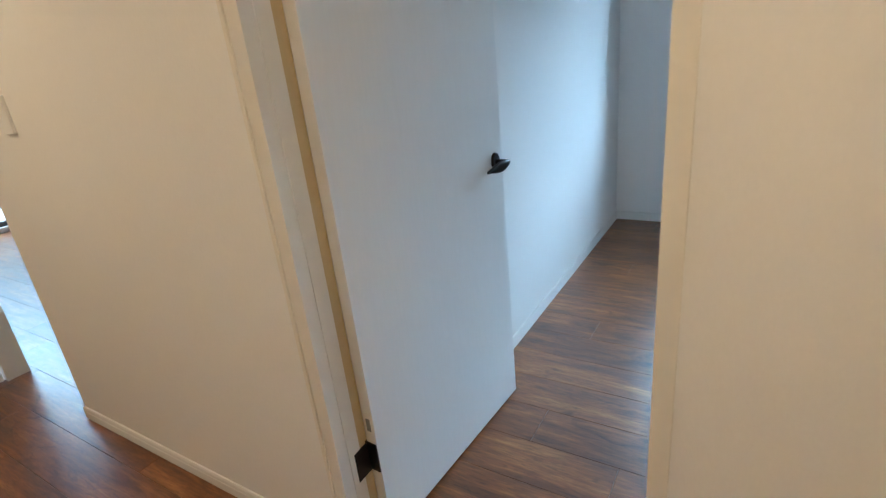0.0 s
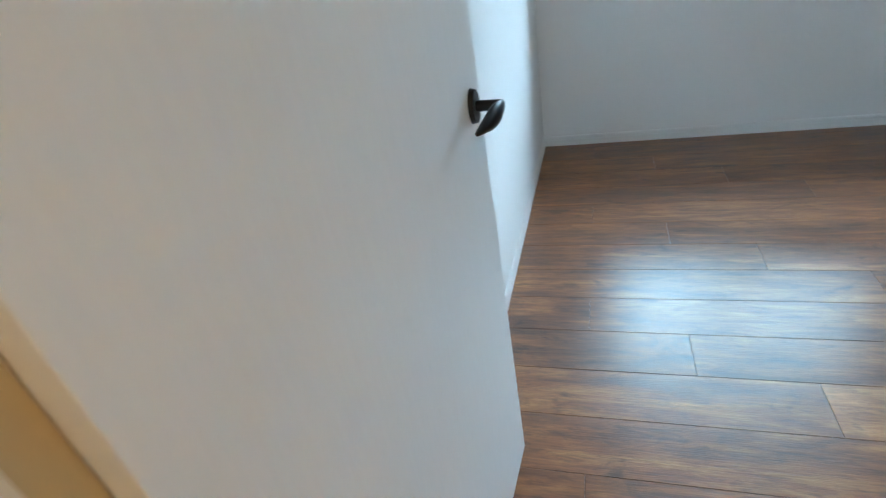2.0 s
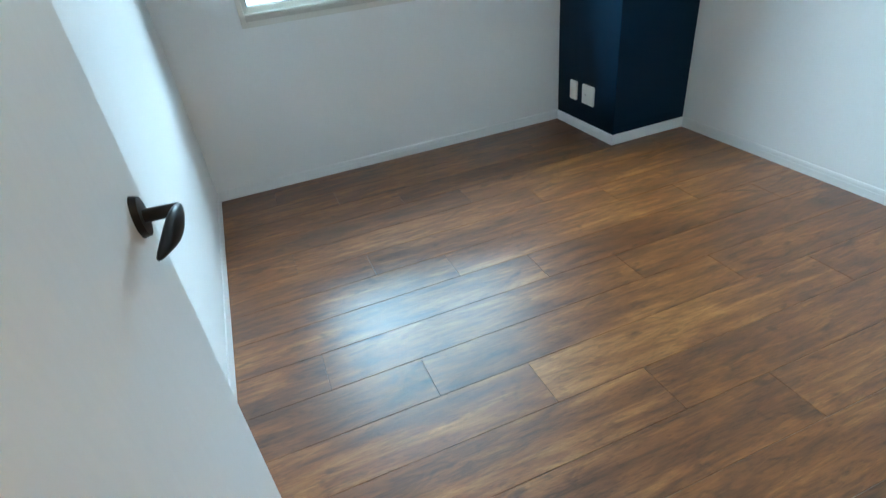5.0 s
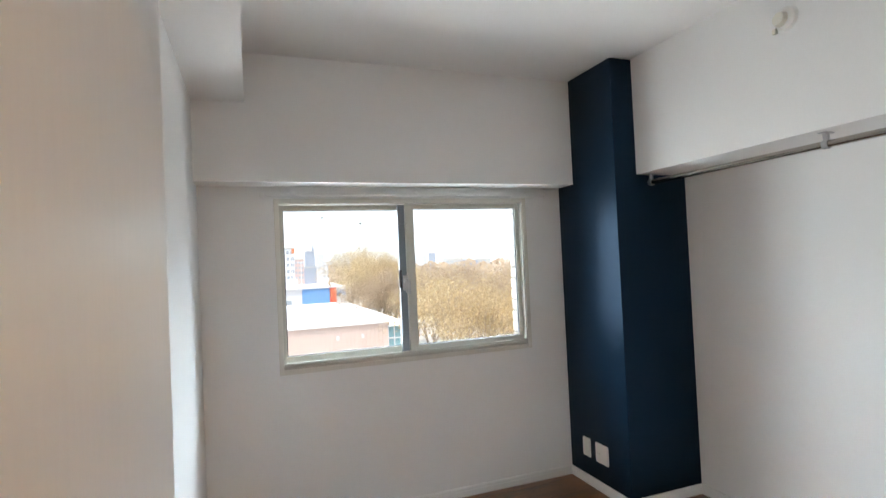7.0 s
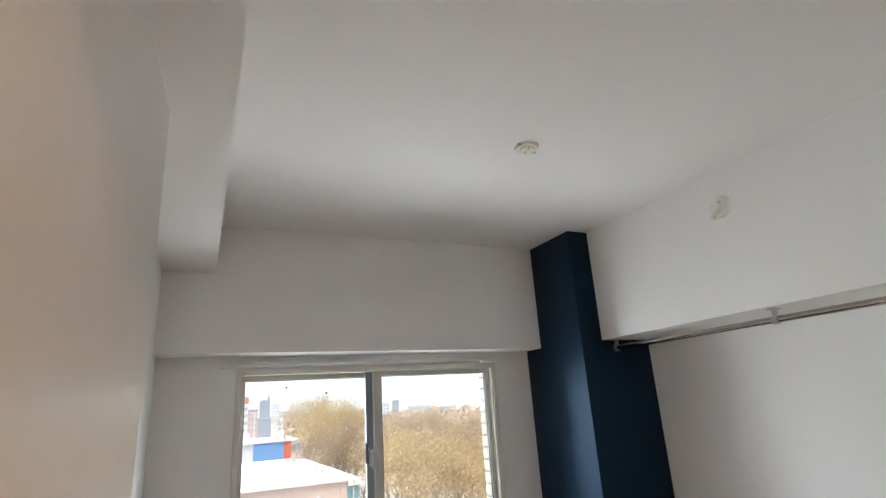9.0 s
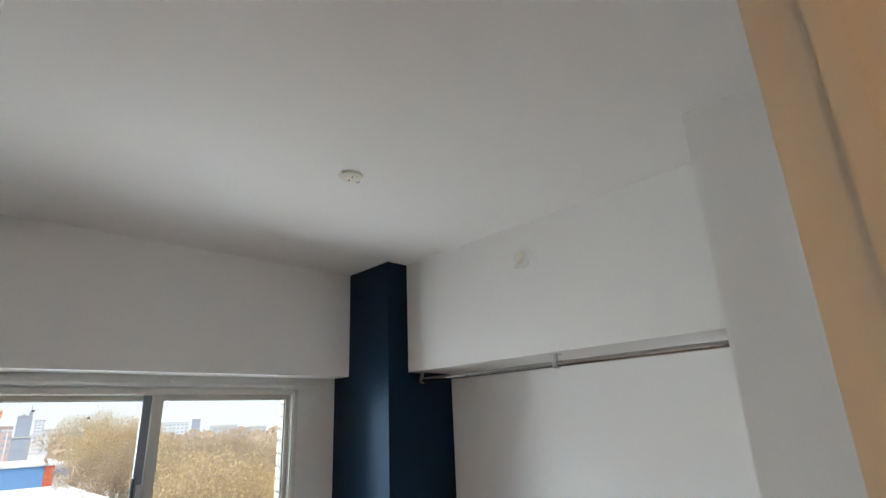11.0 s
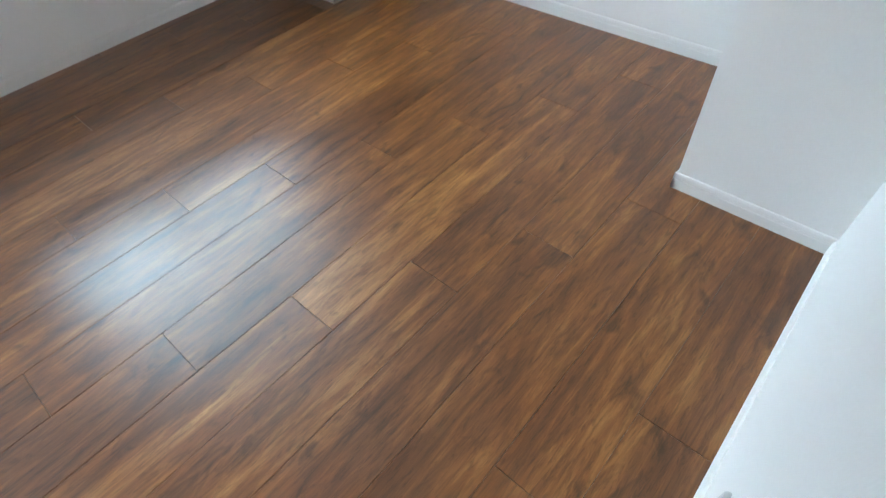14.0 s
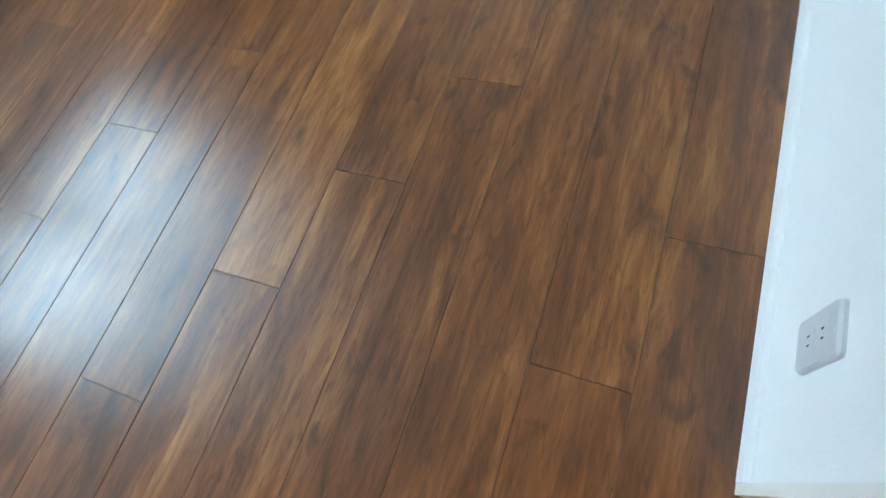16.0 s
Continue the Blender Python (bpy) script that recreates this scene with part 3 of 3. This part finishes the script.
for x, y in ((14.9, 96), (14.6, 92), (14.9, 85), (14.7, 83), (14.9, 76), (15.1, 73), (14.8, 71)):
    part("roof_vent", box_bm((x, y, zr + 0.2), (x + 0.35, y + 0.4, zr + 0.65), 0.05), CONCRETE, hall)

# shop block with blue and red panels behind it
shop = thing("shop_building", (0, 0, GZ), "white shop block with blue and red sign panels", "building")
d = 125.0
xa, xb, xc, xd = (E0.x + d * math.tan(radians(a)) for a in (5.16, 8.02, 8.70, 9.69))
zt, zb = height(-2.29, d) - GZ, height(-4.2, d) - GZ
part("wall", box_bm((E0.x + d * math.tan(radians(2)), d + 0.3, 0), (xd, d + 22, zt - 0.2)), PALE, shop)
part("sign_panel", box_bm((xa, d, zb - 2), (xb, d + 0.3, zt - 0.3)), BLUE_PANEL, shop, "blue sign panel")
part("sign_stripe", box_bm((xb, d - 0.1, zb - 2), (xc, d + 0.3, zt)), RED_PANEL, shop, "red sign panel")
part("side_panel", box_bm((xc, d, zb - 2), (xd, d + 0.3, zt - 0.1)), PALE, shop)
part("side_stripe", box_bm((xc + 0.1, d - 0.08, zt - 2.0), (xd, d - 0.002, zt - 0.8)), BLUE_PANEL, shop, "blue stripe beside the red panel")
part("shop_window", box_bm((xa - 4.2, d + 0.1, zt - 3.6), (xa - 2.4, d + 0.36, zt - 2.6)), HAZED_GLASS, shop)
part("railing", boxes_bm([((xa, d + 0.4, zt + 0.55), (xd - 2.5, d + 0.5, zt + 0.65))] + [((xa + i * 1.1, d + 0.4, zt + 0.2), (xa + i * 1.1 + 0.08, d + 0.5, zt + 0.6)) for i in range(7)]), HAZED_GREY, shop, "dark roof railing")
part("roof", box_bm((E0.x + d * math.tan(radians(2)) - 0.2, d - 0.2, zt - 0.2), (xd + 0.2, d + 22.2, zt + 0.2)), ROOF_WHITE, shop)
part("plant_room", box_bm((xa - 4.5, d + 4, zt + 0.2), (xa - 0.6, d + 10, zt + 1.9)), PALE, shop)


def tower(az, dist, wide, top, wall, rows, cols, label, extra=None):
    """A far block of flats with its windows as parts."""
    p = spot(az, dist)
    ob = thing("apartment_building", p, label, "building", "far buildings")
    ob.rotation_euler = (0, 0, radians(-az))
    hh = height(top, dist) - GZ
    part("wall", box_bm((-wide / 2, 0, 0), (wide / 2, wide * 0.7, hh)), wall, ob)
    part("roof", box_bm((-wide / 2 - 0.3, -0.3, hh), (wide / 2 + 0.3, wide * 0.7 + 0.3, hh + 0.6)), CONCRETE, ob)
    me = None
    cw = wide / cols
    for r in range(rows):
        for c in range(cols):
            if me is None:
                w = part("window", box_bm((0, -0.15, 0), (cw * 0.6, 0.1, 1.5)), HAZED_GLASS, ob)
                me = w.data
            else:
                w = new("window", me)
                w.parent = ob
            w.location = (-wide / 2 + cw * (c + 0.2), 0, hh - 2.6 - r * 3.0)
    if extra:
        for dx, tall, w0 in extra:
            part("mast", box_bm((dx, 2, hh), (dx + w0, 2 + w0, hh + tall)), wall, ob)
    return ob


tower(3.4, 262, 9.5, 1.95, PALE, 7, 5, "white apartment block with many small windows")
tower(1.9, 255, 3.0, 2.15, HAZED_GREY, 7, 1, "grey stair tower beside a white block")
corner = tower(4.36, 259, 1.2, 1.98, PALE, 4, 1, "white corner tower with an orange crown")
cz = height(1.98, 259) - GZ
part("crown", box_bm((-0.7, -0.22, cz - 2.4), (0.7, -0.02, cz - 0.1)), ORANGE, corner, "orange crown panel")
tower(6.05, 420, 7.4, 1.55, HAZED_GREY, 6, 3, "dark slender tower with antennas", ((1.6, 3.0, 1.9), (2.3, 6.5, 0.5), (-1.4, 1.6, 1.4)))
tower(4.95, 330, 5.4, 0.75, BRICKISH, 4, 3, "pinkish low block of flats")
tower(7.1, 700, 9, 1.2, PALE, 4, 3, "pale distant tower block")
tower(7.9, 300, 6.0, 0.35, PALE, 3, 3, "pale block of flats among trees")
tower(19.15, 520, 6.6, 0.85, HAZED_GREY, 6, 3, "grey distant tower block")
tower(17.3, 560, 24, 0.60, PALE, 4, 7, "wide pale distant office block")
tower(21.6, 600, 26, 0.20, PALE, 3, 8, "wide pale distant apartment block")
rng = random.Random(7)
for i in range(26):
    az = rng.uniform(-12, 36)
    tower(az, rng.uniform(330, 900), rng.uniform(9, 20), rng.uniform(-0.15, 0.25), rng.choice((PALE, PALE, CONCRETE, HAZED_GREY)), 2, 4, "distant low apartment block on the skyline")

pole = thing("street_lamp", spot(5.13, 150), "slim white lamp post behind the shop roof", "lamp post")
pole_bm = bmesh.new()
add_cyl(pole_bm, (0, 0, 0), (0, 0, height(0.55, 150) - GZ), 0.16, 0.10, 10)
part("post", pole_bm, PALE, pole)
part("arm", box_bm((-1.1, -0.08, height(0.48, 150) - GZ), (1.1, 0.08, height(0.55, 150) - GZ), 0.03), PALE, pole)


def tree(place, tall, spread, leaf, n_leaf, seed, label):
    """A tapered trunk that forks into ever finer limbs, with small leaf clumps along the twigs."""
    r = random.Random(seed)
    ob = thing("tree", place, label, "tree", "park trees")
    verts, faces, tips = [], [], []

    def limb(p, q, ra, rb, seg):
        axis = (q - p).normalized()
        u = axis.orthogonal().normalized()
        v = axis.cross(u)
        k = len(verts)
        for c, rad in ((p, ra), (q, rb)):
            for i in range(seg):
                a = 2 * math.pi * i / seg
                verts.append(c + (u * math.cos(a) + v * math.sin(a)) * rad)
        for i in range(seg):
            j = (i + 1) % seg
            faces.append((k + i, k + j, k + seg + j, k + seg + i))

    def grow(p, way, length, rad, depth):
        q = p + way * length
        bend = p + way * length * 0.5 + Vector((r.uniform(-1, 1), r.uniform(-1, 1), r.uniform(-0.3, 0.5))) * length * 0.07
        seg = 8 if depth < 2 else 4 if depth < 4 else 3
        limb(p, bend, rad, rad * 0.82, seg)
        limb(bend, q, rad * 0.82, rad * 0.62, seg)
        if depth >= 3:
            tips.append((bend, q))
        if depth == 6:
            return
        for i in range(3 if depth < 5 else 2):
            a = 2 * math.pi * (i / 3 + r.uniform(-0.12, 0.12)) + depth
            lean = r.uniform(0.30, 0.62) * spread
            u = way.orthogonal().normalized()
            v = way.cross(u)
            w = (way + (u * math.cos(a) + v * math.sin(a)) * lean + Vector((0, 0, 0.12))).normalized()
            grow(q, w, length * r.uniform(0.72, 0.94), rad * r.uniform(0.5, 0.66), depth + 1)

    tall *= 1.06
    grow(Vector((0, 0, -0.07 * tall)), Vector((r.uniform(-0.05, 0.05), r.uniform(-0.05, 0.05), 1)).normalized(), tall * 0.185, tall * 0.015, 0)
    me = bpy.data.meshes.new("trunk")
    me.from_pydata(verts, [], faces)
    me.materials.append(BARK)
    o = new("trunk", me)
    o.parent = ob
    lv, lf = [], []
    for i in range(n_leaf):
        a, b = r.choice(tips)
        c = a.lerp(b, r.random()) + Vector((r.gauss(0, 0.32), r.gauss(0, 0.32), r.gauss(0, 0.30)))
        s = r.uniform(0.06, 0.15)
        n1 = Vector((r.gauss(0, 1), r.gauss(0, 1), r.gauss(0, 1))).normalized()
        u = n1.orthogonal().normalized() * s
        v = n1.cross(u)
        k = len(lv)
        lv += [c - u, c + v * 0.6, c + u, c - v * 0.6]
        lf.append((k, k + 1, k + 2, k + 3))
    me = bpy.data.meshes.new("crown")
    me.from_pydata(lv, [], lf)
    me.materials.append(leaf)
    o = new("crown", me)
    o.parent = ob
    return ob


trees = [(22.5, 52, 15.0, LEAF_GOLD, 1.0), (27.6, 58, 15.5, LEAF_GOLD, 1.0), (18.6, 70, 16.0, LEAF_GOLD, 0.9), (13.3, 105, 20.8, LEAF_GOLD, 1.05), (10.2, 145, 23.4, LEAF_GOLD, 1.0), (14.9, 100, 19.5, LEAF_GOLD, 1.0), (12.7, 98, 15.0, LEAF_RUSSET, 1.05), (13.9, 90, 14.5, LEAF_RUSSET, 1.05),
         (15.8, 90, 17.0, LEAF_RUSSET, 0.95), (12.0, 130, 22.3, LEAF_GOLD, 1.0), (25.2, 78, 16.0, LEAF_RUSSET, 1.0), (30.8, 70, 16.0, LEAF_GOLD, 1.0),
         (21.0, 92, 15.5, LEAF_RUSSET, 1.0), (17.2, 112, 17.0, LEAF_RUSSET, 1.0), (33.5, 60, 15.0, LEAF_GOLD, 1.0), (28.8, 100, 16.5, LEAF_RUSSET, 1.0), (23.6, 118, 16.5, LEAF_RUSSET, 1.0),
         (19.9, 60, 13.5, LEAF_GOLD, 1.0), (25.0, 56, 13.0, LEAF_GOLD, 1.0), (17.3, 84, 14.5, LEAF_RUSSET, 1.0), (29.6, 52, 13.0, LEAF_GOLD, 1.0)]
for i, (az, dist, tall, leaf, sp) in enumerate(trees):
    tree(spot(az, dist), tall, sp, leaf, (9000 if az < 17 else 6000) if leaf is LEAF_GOLD else 7000, 20 + i,
         "tall park tree with yellow spring foliage" if leaf is LEAF_GOLD else "tall park tree with russet buds")
tuft_v, tuft_f = [], []
rng = random.Random(3)
for i in range(16000):
    az, dist = rng.uniform(8, 40), rng.uniform(125, 330)
    c = spot(az, dist) + Vector((0, 0, rng.uniform(0.5, 13.5 + 0.8 * math.sin(az * 1.7) + 0.6 * math.sin(az * 4.1))))
    s = rng.uniform(0.3, 0.9)
    u = Vector((rng.gauss(0, 1), rng.gauss(0, 1), rng.gauss(0, 1))).normalized() * s
    v = u.orthogonal().normalized() * s * 0.7
    k = len(tuft_v)
    tuft_v += [c - u, c + v, c + u, c - v]
    tuft_f.append((k, k + 1, k + 2, k + 3))
me = bpy.data.meshes.new("far_woods")
me.from_pydata(tuft_v, [], tuft_f)
me.materials.append(LEAF_RUSSET)
tagged(new("far_woods", me), "russet and grey far woods behind the park", "trees", kind="stuff")

# outer wall of this building with its tiled reveal beside the window
reveal = structure("wall_outer", boxes_bm([((1.9125, 3.10, -3.0), (3.2, 3.122, 4.0)), ((1.905, 3.047, 0.86), (1.9085, 3.122, 1.81))]), MORTAR, "outer pier clad in beige tiles")
tile_me = None
for r in range(13):
    if tile_me is None:
        o = part("tile", box_bm((-0.008, 0.0, 0.0), (0.002, 0.075, 0.060), 0.002), TILE, reveal)
        tile_me = o.data
    else:
        o = new("tile", tile_me)
        o.parent = reveal
    o.location = (1.903, 3.048, 0.872 + r * 0.0715)

# ---- plank floor ----
floor = structure("floor", boxes_bm([((-5.72, -0.09, -0.20), (2.81, 3.10, -0.007)), ((-2.29, -1.72, -0.20), (2.12, -0.09, -0.007))]), SUBFLOOR, "dark walnut plank floor with fine joints")
PW, PL = 0.180, 1.208
plank_cache = {}
for r in range(-10, 17):
    y1 = 1.258 - r * PW
    y0 = y1 - PW
    if y1 > 3.10 or y0 < -1.75:
        continue
    x = 0.597 + 0.302 * (r % 4) - 6 * PL
    while x < 2.75:
        hall_row = (y0 + y1) / 2 < -0.05
        a, b = max(x, -2.29 if hall_row else -5.60), min(x + PL, 2.12 if hall_row else 2.75)
        x += PL
        if b - a < 0.03:
            continue
        key = round(b - a, 3)
        if key not in plank_cache:
            bm = box_bm((0, -PW / 2 + 0.0005, -0.007), (b - a - 0.001, PW / 2 - 0.0005, 0.0))
            top = [e for e in bm.edges if all(v.co.z > -0.001 for v in e.verts)]
            bmesh.ops.bevel(bm, geom=top, offset=0.0007, segments=1, affect="EDGES")
            o = part("plank", bm, WOOD, floor)
            plank_cache[key] = o.data
        else:
            o = new("plank", plank_cache[key])
            o.parent = floor
        o.location = (a, (y0 + y1) / 2, 0.0)
